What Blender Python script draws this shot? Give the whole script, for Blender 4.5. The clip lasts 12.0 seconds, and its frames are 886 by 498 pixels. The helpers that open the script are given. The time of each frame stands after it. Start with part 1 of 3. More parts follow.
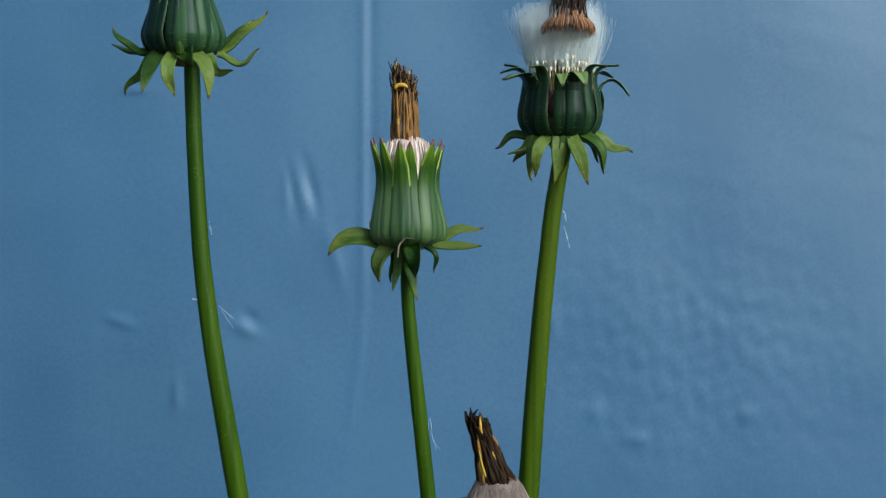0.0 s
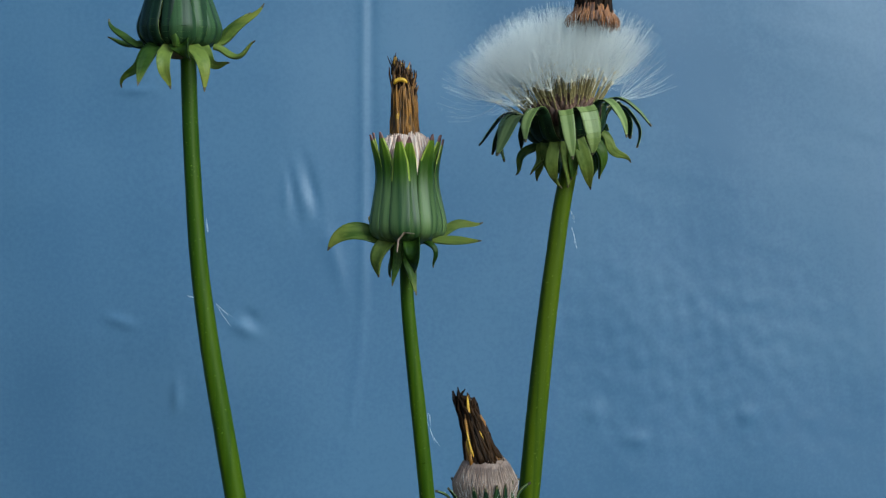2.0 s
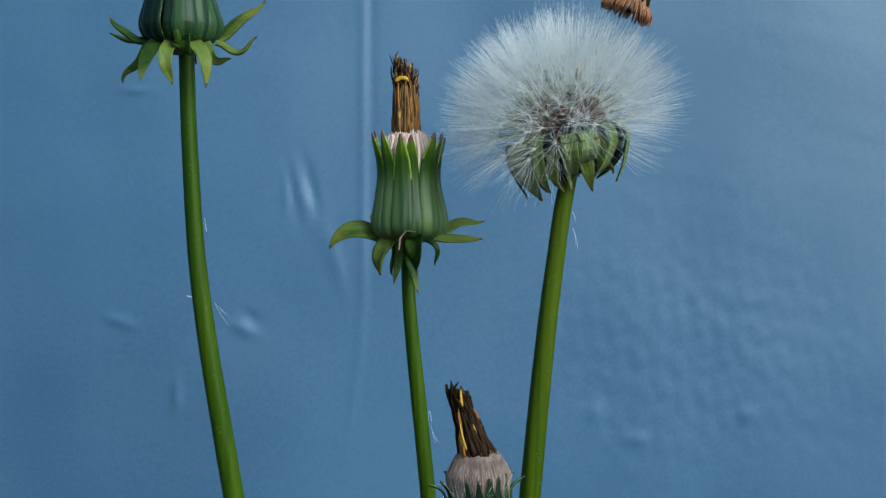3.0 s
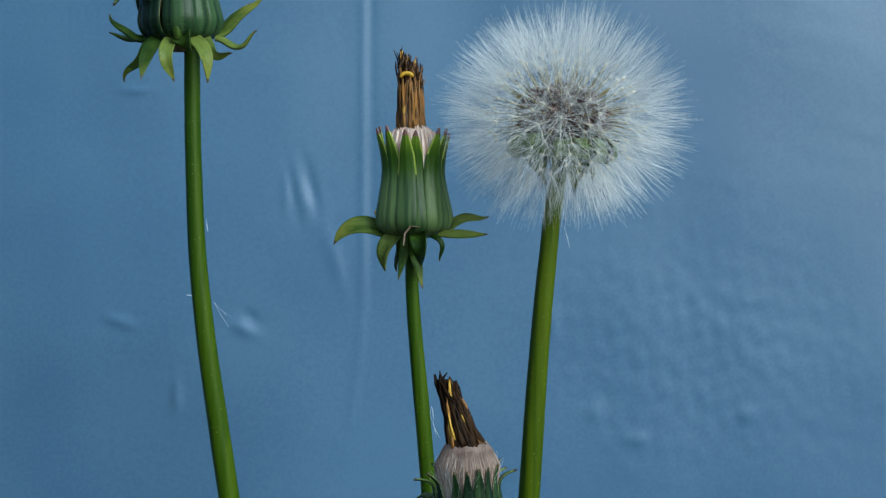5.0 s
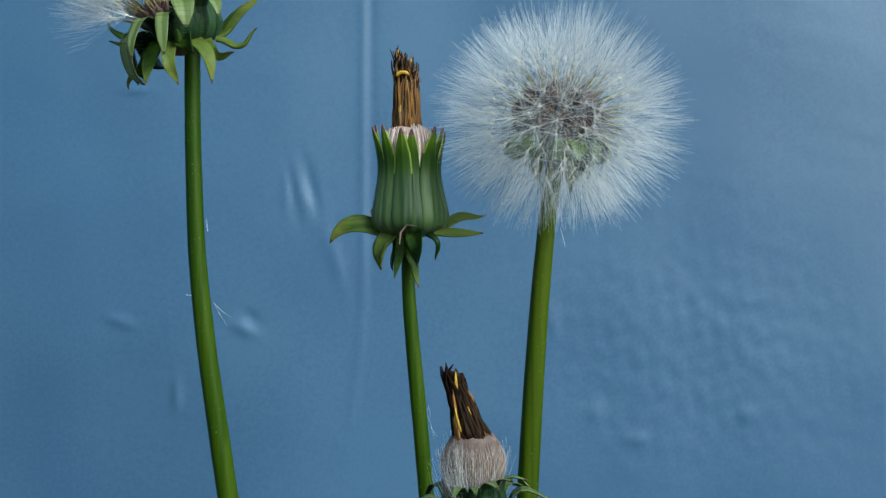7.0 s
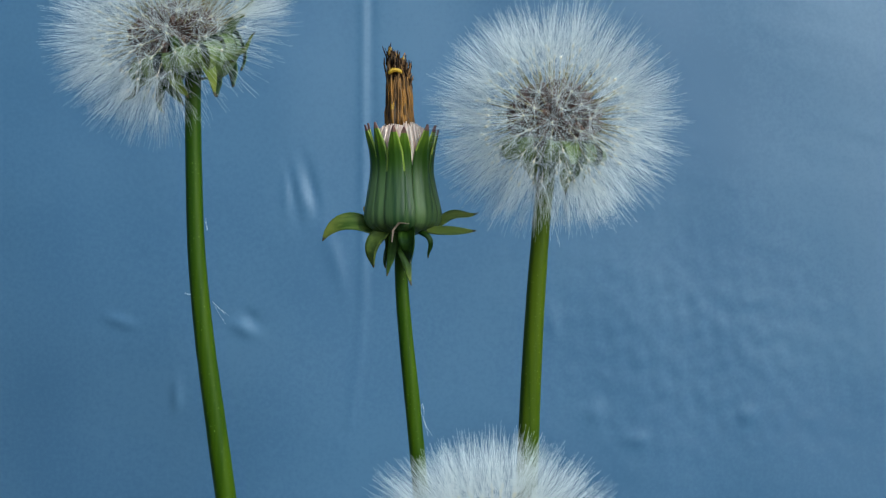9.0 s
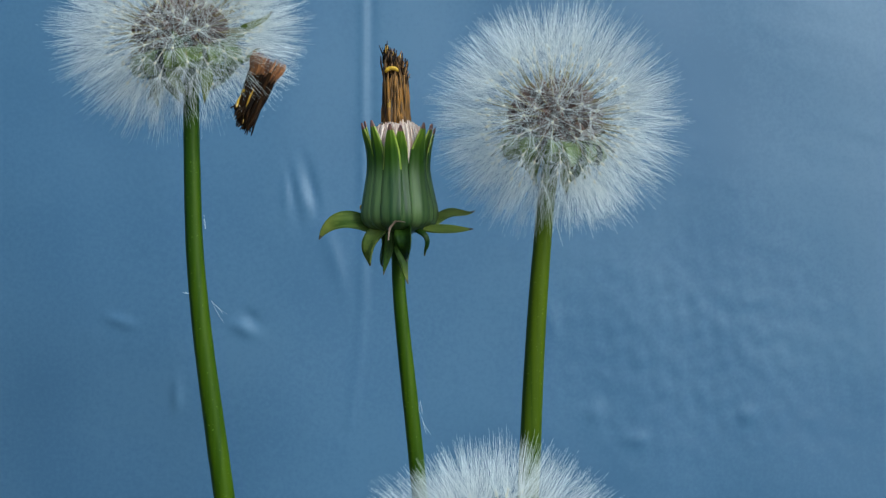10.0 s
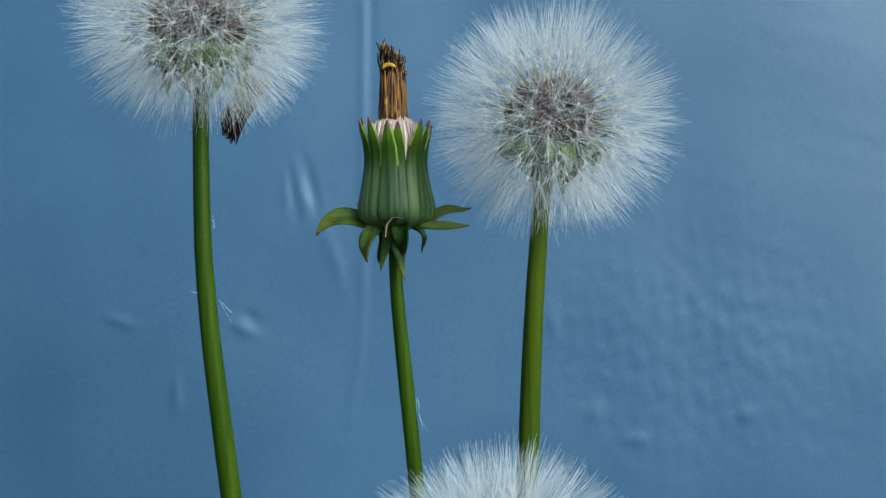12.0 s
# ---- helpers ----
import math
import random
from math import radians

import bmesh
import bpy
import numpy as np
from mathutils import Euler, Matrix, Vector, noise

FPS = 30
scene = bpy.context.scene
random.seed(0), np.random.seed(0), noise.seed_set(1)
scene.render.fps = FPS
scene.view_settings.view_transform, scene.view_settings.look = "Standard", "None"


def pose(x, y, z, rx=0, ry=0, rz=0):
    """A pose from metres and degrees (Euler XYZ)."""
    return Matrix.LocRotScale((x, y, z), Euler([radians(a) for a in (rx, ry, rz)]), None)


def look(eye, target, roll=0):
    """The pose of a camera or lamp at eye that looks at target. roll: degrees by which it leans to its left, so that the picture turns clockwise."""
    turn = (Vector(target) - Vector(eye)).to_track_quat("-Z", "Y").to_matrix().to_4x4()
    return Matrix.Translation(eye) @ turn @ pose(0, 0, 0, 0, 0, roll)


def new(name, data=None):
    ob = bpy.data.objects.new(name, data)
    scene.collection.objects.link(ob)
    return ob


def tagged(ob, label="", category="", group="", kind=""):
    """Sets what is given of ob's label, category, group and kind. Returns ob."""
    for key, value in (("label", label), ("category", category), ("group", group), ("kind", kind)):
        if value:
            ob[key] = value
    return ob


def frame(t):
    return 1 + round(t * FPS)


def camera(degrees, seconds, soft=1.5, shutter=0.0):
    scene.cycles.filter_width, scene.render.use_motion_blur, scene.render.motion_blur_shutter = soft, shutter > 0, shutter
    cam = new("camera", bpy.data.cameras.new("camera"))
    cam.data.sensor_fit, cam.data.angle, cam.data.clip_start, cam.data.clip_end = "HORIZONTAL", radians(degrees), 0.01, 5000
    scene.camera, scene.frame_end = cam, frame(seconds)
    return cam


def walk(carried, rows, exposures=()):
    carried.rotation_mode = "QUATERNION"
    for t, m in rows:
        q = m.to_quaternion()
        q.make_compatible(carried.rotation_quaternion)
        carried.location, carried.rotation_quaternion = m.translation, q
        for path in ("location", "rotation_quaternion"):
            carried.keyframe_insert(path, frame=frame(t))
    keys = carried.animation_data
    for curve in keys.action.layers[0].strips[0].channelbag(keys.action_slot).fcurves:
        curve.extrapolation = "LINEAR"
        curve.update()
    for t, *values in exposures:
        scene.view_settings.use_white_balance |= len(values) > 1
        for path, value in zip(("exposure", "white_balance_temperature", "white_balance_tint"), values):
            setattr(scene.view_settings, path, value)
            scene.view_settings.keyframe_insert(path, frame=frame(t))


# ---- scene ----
MM = 0.001
TAU = 2 * math.pi

# ---- camera: a fixed macro view, straight at the stems ----
cam = camera(40, 12.0, soft=1.3)
VIEW = look((0, -0.2154, 0.18), (0, 0, 0.18))
walk(cam, [(0, VIEW), (12, VIEW)], exposures=[(0, 0.88, 5900, 1), (12, 0.88, 5900, 1)])

# ---- light: bright overcast sky, the soft sun high on the right ----
SUN_FROM = Vector((0.75, -0.8, 0.62)).normalized()
world = bpy.data.worlds.new("overcast_sky")
world.use_nodes = True
scene.world = world
wn = world.node_tree
sky = wn.nodes.new("ShaderNodeTexSky")
sky.sky_type = "NISHITA"
sky.sun_disc = False
sky.sun_elevation = math.asin(SUN_FROM.z)
sky.sun_rotation = math.atan2(SUN_FROM.x, SUN_FROM.y)
sky.air_density, sky.dust_density = 1.0, 2.0
wn.nodes["Background"].inputs["Strength"].default_value = 0.11
wn.links.new(sky.outputs["Color"], wn.nodes["Background"].inputs["Color"])
sun_data = bpy.data.lights.new("sun", "SUN")
sun_data.energy, sun_data.angle, sun_data.color = 1.8, radians(30), (0.86, 0.96, 1.0)
sun = new("sun", sun_data)
sun.matrix_basis = look(SUN_FROM * 3, (0, 0, 0))


# ---- materials ----
def shader(name, low, high, rough=0.5, grain=1500, stretch=(1, 1, 1), bump=0.15, bump_depth=0.0002, coarse=None,
           blotch=None, spread="", translucent=None, spec=0.5, coat=0.0, ends=()):
    """Two colours mixed by fine and coarse noise, with fine relief; spread: 'object' or 'island' adds a random shift.
    ends: rows of (colour, from, to), in millimetres from the part's own origin, each laid over the last."""
    m = bpy.data.materials.new(name)
    m.use_nodes = True
    nt = m.node_tree
    bsdf = nt.nodes["Principled BSDF"]
    out = nt.nodes["Material Output"]
    co = nt.nodes.new("ShaderNodeTexCoord")
    mp = nt.nodes.new("ShaderNodeMapping")
    mp.inputs["Scale"].default_value = stretch
    nt.links.new(co.outputs["Object"], mp.inputs["Vector"])
    fine = nt.nodes.new("ShaderNodeTexNoise")
    fine.inputs["Scale"].default_value, fine.inputs["Detail"].default_value = grain, 4
    nt.links.new(mp.outputs["Vector"], fine.inputs["Vector"])
    wide = nt.nodes.new("ShaderNodeTexNoise")
    wide.inputs["Scale"].default_value = coarse or grain / 6
    nt.links.new(mp.outputs["Vector"], wide.inputs["Vector"])
    add = nt.nodes.new("ShaderNodeMath")
    add.operation = "ADD"
    nt.links.new(fine.outputs["Fac"], add.inputs[0])
    nt.links.new(wide.outputs["Fac"], add.inputs[1])
    last = add
    if spread:
        rnd = nt.nodes.new("ShaderNodeObjectInfo" if spread == "object" else "ShaderNodeNewGeometry")
        more = nt.nodes.new("ShaderNodeMath")
        more.operation = "ADD"
        half = nt.nodes.new("ShaderNodeMath")
        half.operation = "MULTIPLY"
        half.inputs[1].default_value = 0.45
        nt.links.new(add.outputs[0], more.inputs[0])
        nt.links.new(rnd.outputs["Random" if spread == "object" else "Random Per Island"], half.inputs[0])
        nt.links.new(half.outputs[0], more.inputs[1])
        last = more
    span = nt.nodes.new("ShaderNodeMapRange")
    span.inputs["From Min"].default_value = 0.8 if not spread else 0.95
    span.inputs["From Max"].default_value = 1.2 if not spread else 1.5
    nt.links.new(last.outputs[0], span.inputs["Value"])
    mix = nt.nodes.new("ShaderNodeMix")
    mix.data_type = "RGBA"
    mix.inputs["A"].default_value, mix.inputs["B"].default_value = (*low, 1), (*high, 1)
    nt.links.new(span.outputs["Result"], mix.inputs["Factor"])
    colour = mix.outputs["Result"]
    if blotch:
        spots = nt.nodes.new("ShaderNodeTexNoise")
        spots.inputs["Scale"].default_value, spots.inputs["Detail"].default_value = blotch[1], 3
        nt.links.new(co.outputs["Object"], spots.inputs["Vector"])
        cut = nt.nodes.new("ShaderNodeMapRange")
        cut.inputs["From Min"].default_value, cut.inputs["From Max"].default_value = blotch[2], blotch[2] + 0.12
        nt.links.new(spots.outputs["Fac"], cut.inputs["Value"])
        over = nt.nodes.new("ShaderNodeMix")
        over.data_type = "RGBA"
        over.inputs["B"].default_value = (*blotch[0], 1)
        nt.links.new(colour, over.inputs["A"])
        nt.links.new(cut.outputs["Result"], over.inputs["Factor"])
        colour = over.outputs["Result"]
    for tint, near, far in ends:
        away = nt.nodes.new("ShaderNodeVectorMath")
        away.operation = "LENGTH"
        nt.links.new(co.outputs["Object"], away.inputs[0])
        rough_edge = nt.nodes.new("ShaderNodeMath")
        rough_edge.operation = "MULTIPLY_ADD"
        rough_edge.inputs[1].default_value = 0.003
        nt.links.new(fine.outputs["Fac"], rough_edge.inputs[0])
        nt.links.new(away.outputs["Value"], rough_edge.inputs[2])
        ramp = nt.nodes.new("ShaderNodeMapRange")
        ramp.interpolation_type = "SMOOTHSTEP"
        ramp.inputs["From Min"].default_value, ramp.inputs["From Max"].default_value = near * MM + 0.0015, far * MM + 0.0015
        nt.links.new(rough_edge.outputs[0], ramp.inputs["Value"])
        lay = nt.nodes.new("ShaderNodeMix")
        lay.data_type = "RGBA"
        lay.inputs["B"].default_value = (*tint, 1)
        nt.links.new(colour, lay.inputs["A"])
        nt.links.new(ramp.outputs["Result"], lay.inputs["Factor"])
        colour = lay.outputs["Result"]
    nt.links.new(colour, bsdf.inputs["Base Color"])
    bsdf.inputs["Roughness"].default_value = rough
    bsdf.inputs["Specular IOR Level"].default_value = spec
    bsdf.inputs["Coat Weight"].default_value = coat
    if bump:
        b = nt.nodes.new("ShaderNodeBump")
        b.inputs["Strength"].default_value, b.inputs["Distance"].default_value = bump, bump_depth
        nt.links.new(fine.outputs["Fac"], b.inputs["Height"])
        nt.links.new(b.outputs["Normal"], bsdf.inputs["Normal"])
    if translucent:
        tr = nt.nodes.new("ShaderNodeBsdfTranslucent")
        nt.links.new(colour, tr.inputs["Color"])
        both = nt.nodes.new("ShaderNodeMixShader")
        both.inputs["Fac"].default_value = translucent
        nt.links.new(bsdf.outputs[0], both.inputs[1])
        nt.links.new(tr.outputs[0], both.inputs[2])
        nt.links.new(both.outputs[0], out.inputs["Surface"])
    return m


WALL_PAINT = shader("blue_gloss_paint", (0.0415, 0.0985, 0.178), (0.0525, 0.1145, 0.195), rough=0.39, grain=900, coarse=25, bump=0.03, spec=0.27)
SOIL = shader("dark_soil", (0.03, 0.02, 0.012), (0.09, 0.06, 0.035), rough=0.95, grain=400, coarse=40, bump=0.8, bump_depth=0.003)
STEM = shader("stem_green", (0.01512, 0.04536, 0.000378), (0.04158, 0.07938, 0.000756), spec=0.12, rough=0.45, grain=900, stretch=(1, 1, 0.03), bump=0.3,
              coarse=300, translucent=0.15, blotch=((0.1344, 0.21, 0.0336), 2500, 0.66))
STEM_OLIVE = shader("stem_olive", (0.01848, 0.04536, 0.000378), (0.05208, 0.08232, 0.000756), spec=0.12, rough=0.45, grain=900, stretch=(1, 1, 0.03), bump=0.3,
                    coarse=300, translucent=0.15, blotch=((0.168, 0.2268, 0.042), 2500, 0.66))
BRACT_OUT = shader("bract_outside", (0.002232, 0.01004, 0.004464), (0.01451, 0.03571, 0.01228), spec=0.12, rough=0.38, grain=1500, stretch=(0, 1, 0), bump=0.35,
                   coarse=350)
BRACT_OUT_DARK = shader("bract_outside_dark", (0.00124, 0.00682, 0.00434), (0.0093, 0.02604, 0.01116), spec=0.12, rough=0.38, grain=1700, stretch=(0, 1, 0), bump=0.35, coarse=420)
BRACT_BLOOM = shader("bract_outside_bloom", (0.0045, 0.019, 0.008), (0.03, 0.066, 0.024), spec=0.15, rough=0.4, grain=1500, stretch=(0, 1, 0), bump=0.35, coarse=350)
BRACT_IN = shader("bract_inside", (0.092, 0.1472, 0.0276), (0.2208, 0.2852, 0.092), rough=0.5, grain=1500, stretch=(0, 1, 0), bump=0.3,
                  coarse=300, translucent=0.3)
BRACT_BUD = shader("bract_fresh_green", (0.012, 0.036, 0.01), (0.075, 0.122, 0.042), spec=0.2, rough=0.42, grain=1500, stretch=(0.05, 1, 0.05), bump=0.35,
                   coarse=350, spread="object", ends=(((0.02, 0.055, 0.002), 10.5, 14.5), ((0.07, 0.125, 0.008), 15.5, 18.5)))
BRACT_EDGE = shader("bract_pale_edge", (0.1, 0.17, 0.008), (0.28, 0.33, 0.04), rough=0.5, grain=1500, stretch=(1, 1, 0.1), bump=0.2)
BRACT_TIP = shader("bract_purple_tip", (0.09, 0.03, 0.035), (0.2, 0.1, 0.07), rough=0.6, grain=1500, bump=0.3)
LEAFY = shader("outer_bract_green", (0.034, 0.07, 0.01), (0.125, 0.17, 0.034), spec=0.15, rough=0.45, grain=1200, stretch=(0.15, 1, 1), bump=0.35,
               coarse=250, translucent=0.2, spread="object", ends=(((0.1615, 0.1827, 0.02975), 4.5, 9.5),))
# the outer bract green with shade put into its colour, for far and tucked-under bracts
LEAFY_SHADED = shader("outer_bract_shaded_green", (0.0072, 0.02448, 0.00216), (0.0324, 0.06336, 0.0072), spec=0.12, rough=0.45, grain=1200, stretch=(0.15, 1, 1), bump=0.35,
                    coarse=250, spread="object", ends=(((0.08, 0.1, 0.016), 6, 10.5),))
DRY = shader("dry_brown_tip", (0.035, 0.03, 0.012), (0.1, 0.075, 0.03), rough=0.8, grain=2000, bump=0.4)
HAIR = shader("pappus_white", (0.88, 0.915, 0.91), (0.94, 0.955, 0.95), rough=0.3, grain=1200, bump=0, translucent=0.5)
PINKISH = shader("packed_pappus", (0.5, 0.3, 0.24), (0.8, 0.66, 0.55), rough=0.5, grain=1800, stretch=(1, 1, 0.1), bump=0.3, translucent=0.2,
                 spread="island")
PINK_MATTED = shader("matted_pappus", (0.17, 0.115, 0.09), (0.29, 0.215, 0.17), rough=0.6, grain=1800, stretch=(1, 1, 0.1), bump=0.2, spread="island", translucent=0.15)
ACHENE = shader("achene_brown", (0.055, 0.027, 0.019), (0.165, 0.088, 0.06), rough=0.7, grain=2500, bump=0.5, spread="object")
BEAK = shader("beak_olive", (0.2, 0.16, 0.055), (0.4, 0.335, 0.15), rough=0.5, grain=1500, bump=0, translucent=0.25, spread="object")
KNOT = shader("pappus_knot", (0.74, 0.65, 0.47), (0.9, 0.84, 0.7), rough=0.4, grain=1500, bump=0)
CORE = shader("receptacle_olive", (0.05, 0.055, 0.02), (0.12, 0.115, 0.05), rough=0.7, grain=1500, bump=0.5)
PETAL_BROWN = shader("withered_petal_brown", (0.016, 0.0064, 0.0016), (0.24, 0.1, 0.0072), rough=0.6, grain=2500, stretch=(1, 1, 0.15), bump=0.6,
                     spread="island")
PETAL_DARK = shader("withered_petal_dark", (0.003, 0.0015, 0.0008), (0.026, 0.012, 0.0042), spec=0.08, rough=0.55, grain=2500, stretch=(1, 1, 0.15), bump=0.6,
                    spread="island")
PETAL_YELLOW = shader("withered_petal_yellow", (0.26, 0.13, 0.006), (0.55, 0.33, 0.015), rough=0.55, grain=2500, stretch=(1, 1, 0.15), bump=0.4)
SKIRT = shader("withered_skirt_orange", (0.05, 0.016, 0.006), (0.3, 0.12, 0.035), rough=0.6, grain=2200, stretch=(1, 1, 0.1), bump=0.6, spread="island")

MOVES = []      # (object, rows) for motions()


# ---- small helpers ----
def at(a, b, depth=0.0):
    """A point of the upright plane depth millimetres behind the stems; a to the right and b down, in tenths of a millimetre as seen at the stems."""
    s = 1 + depth / 215.4
    return Vector(((a - 784) * 0.1 * s, depth, 180 + (441 - b) * 0.1 * s)) * MM


def mesh_of(bm, name, *materials, smooth=True):
    me = bpy.data.meshes.new(name)
    bmesh.ops.recalc_face_normals(bm, faces=bm.faces)
    bm.to_mesh(me)
    bm.free()
    for m in materials:
        me.materials.append(m)
    if smooth:
        me.polygons.foreach_set("use_smooth", [True] * len(me.polygons))
    return me


def part(name, me, parent, label=""):
    ob = new(name, me)
    ob.parent = parent
    if label:
        tagged(ob, label)
    return ob


def curve_through(points, n):
    """n points on a smooth curve through the given ones."""
    p = [Vector(q) for q in points]
    p = [2 * p[0] - p[1]] + p + [2 * p[-1] - p[-2]]
    out = []
    for i in range(n):
        f = i / (n - 1) * (len(p) - 3)
        k = min(int(f), len(p) - 4)
        f -= k
        a, b, c, d = p[k:k + 4]
        out.append(0.5 * ((2 * b) + (c - a) * f + (2 * a - 5 * b + 4 * c - d) * f ** 2 + (3 * b - a - 3 * c + d) * f ** 3))
    return out


def tube(bm, points, radii, sides=8, cap=True, ribs=0.0, mat=0):
    """A tube along points."""
    rings = []
    up = Vector((0.13, 1, 0.07)).normalized()
    for i, p in enumerate(points):
        way = (points[min(i + 1, len(points) - 1)] - points[max(i - 1, 0)]).normalized()
        x = up.cross(way).normalized()
        y = way.cross(x)
        ring = []
        for k in range(sides):
            a = k / sides * TAU
            r = radii[i] * (1 + ribs * math.cos(a * 7 + 0.3 * i * 0.1))
            ring.append(bm.verts.new(p + x * (r * math.cos(a)) + y * (r * math.sin(a))))
        rings.append(ring)
    for i, (lo, hi) in enumerate(zip(rings, rings[1:])):
        for k in range(sides):
            bm.faces.new((lo[k], lo[(k + 1) % sides], hi[(k + 1) % sides], hi[k])).material_index = mat(i) if callable(mat) else mat
    if cap:
        bm.faces.new(rings[0]).material_index = 0 if callable(mat) else mat
        bm.faces.new(rings[-1]).material_index = 0 if callable(mat) else mat


def lathe(bm, profile, sides=24, mat=0):
    rings = [[bm.verts.new((r * math.cos(k / sides * TAU), r * math.sin(k / sides * TAU), z)) for k in range(sides)] for r, z in profile]
    for lo, hi in zip(rings, rings[1:]):
        for k in range(sides):
            bm.faces.new((lo[k], lo[(k + 1) % sides], hi[(k + 1) % sides], hi[k])).material_index = mat
    bm.faces.new(rings[0]).material_index = mat
    bm.faces.new(rings[-1]).material_index = mat


def strip(bm, line, widths, thick, cup=0.0, across=5, mats=None, twist=0.0, ridge=0.0, turned=0.0, thin=0.0):
    """A leaf-like strip along line, in the xz plane, its width along y; cup bends its edges inward (to -x of its outside). mats(i, side) picks the slot."""
    outs, ins = [], []
    n = len(line)
    for i, p in enumerate(line):
        way = (line[min(i + 1, n - 1)] - line[max(i - 1, 0)]).normalized()
        side = Vector((0, 1, 0))
        if twist or turned:
            side = Matrix.Rotation(turned + twist * i / (n - 1), 3, way) @ side
        face = side.cross(way).normalized()
        o, q = [], []
        for k in range(across):
            v = k / (across - 1) * 2 - 1
            edge = (1 - 0.75 * v * v) * (1 - thin * (i / (n - 1)) ** 2)
            c = p + side * (widths[i] / 2 * v) - face * (cup * widths[i] * v * v - ridge * math.cos(v * 8.5))
            o.append(bm.verts.new(c + face * (thick / 2 * edge)))
            q.append(bm.verts.new(c - face * (thick / 2 * edge)))
        outs.append(o)
        ins.append(q)
    pick = mats or (lambda i, side, k: 0)
    for i in range(n - 1):
        for k in range(across - 1):
            bm.faces.new((outs[i][k], outs[i][k + 1], outs[i + 1][k + 1], outs[i + 1][k])).material_index = pick(i, 0, k)
            bm.faces.new((ins[i][k + 1], ins[i][k], ins[i + 1][k], ins[i + 1][k + 1])).material_index = pick(i, 1, k)
        bm.faces.new((ins[i][0], outs[i][0], outs[i + 1][0], ins[i + 1][0])).material_index = pick(i, 1, 0)
        bm.faces.new((outs[i][-1], ins[i][-1], ins[i + 1][-1], outs[i + 1][-1])).material_index = pick(i, 1, across - 2)
    for ring, slot in ((list(reversed(outs[0])) + ins[0], pick(0, 1, 0)), (outs[-1] + list(reversed(ins[-1])), pick(n - 2, 1, 0))):
        bm.faces.new([bm.verts.new(v.co) for v in ring]).material_index = slot


def blend(table, p):
    """Reads a table of (p, values...) in between its rows."""
    xs = [row[0] for row in table]
    got = [float(np.interp(p, xs, [row[j] for row in table])) for j in range(1, len(table[0]))]
    return got[0] if len(got) == 1 else got


# ---- the wall and the ground ----
WALL_Y = 120.0   # millimetres behind the stems


def wall_relief(x, z):
    """Height of the paint's relief, in millimetres; x and z in millimetres."""
    h = np.zeros_like(x)

    def lump(a, b, wide, tall, high, lean=0.0):
        p = at(a, b, WALL_Y) / MM
        u, v = x - p.x, z - p.z
        u = u - lean * v
        return high * np.exp(-(u / wide) ** 2 - (v / tall) ** 2)

    h += lump(504, 345, 1.1, 6.5, 0.22) - lump(515, 335, 1.0, 7, 0.26, -0.2) + lump(533, 352, 1.7, 6, 0.28, -0.25) - lump(550, 332, 1.4, 7, 0.44, -0.25)
    h += lump(430, 584, 2.6, 2.2, 0.5, -0.8) - lump(442, 562, 1.8, 2.0, 0.34, -0.6) + lump(215, 570, 3.0, 1.8, 0.4, -0.9) + lump(312, 700, 1.2, 4.5, 0.45)
    h += lump(575, 420, 2, 12, 0.18, -0.25) + lump(596, 470, 1.6, 7, 0.2, -0.2) + lump(240, 160, 4, 1, 0.3)
    h += lump(1060, 745, 2.5, 2.5, 0.35) + lump(1140, 790, 3, 2, 0.3) + lump(1350, 750, 3, 2.5, 0.3) + lump(985, 580, 2, 4, 0.3)
    line = at(640, 0, WALL_Y).x / MM
    fade = 1 / (1 + np.exp(-(z - 172) / 5))
    h += fade * (0.2 * np.exp(-((x - line) / 1.1) ** 2) - 0.16 * np.exp(-((x - line - 2.4) / 1.2) ** 2))
    bow = line - 0.0022 * np.clip(172 - z, 0, 60) ** 2
    h += (1 - fade) * 0.16 * np.exp(-((x - bow) / 1.3) ** 2) * (z > 130)
    # orange peel, strongest low on one side
    rng = np.random.default_rng(5)
    c = at(1260, 650, WALL_Y) / MM
    patch = 0.3 + 1.0 * np.exp(-((x - c.x) / 45) ** 2 - ((z - c.z) / 30) ** 2)
    for _ in range(260):
        px, pz = rng.uniform(-125, 125), rng.uniform(105, 255)
        wide = rng.uniform(0.9, 2.5)
        w = np.exp(-((px - c.x) / 45) ** 2 - ((pz - c.z) / 30) ** 2)
        if rng.random() < 0.22 + w:
            h += rng.uniform(0.025, 0.07) * np.exp(-(((x - px) + 0.6 * (z - pz)) / wide) ** 2 - ((z - pz) / (wide * 0.9)) ** 2)
    k = rng.uniform(0.04, 0.2, 24)
    turn = rng.uniform(0, TAU, 24)
    ph = rng.uniform(0, TAU, 24)
    for i in range(24):
        h += 0.011 * patch * np.sin(k[i] * TAU * (x * math.cos(turn[i]) + z * math.sin(turn[i])) + ph[i])
    for i in range(8):
        h += 0.05 * np.sin(0.008 * (1 + i * 0.4) * TAU * (x * math.cos(turn[i]) + z * math.sin(turn[i])) + ph[i])
    return 1.3 * h


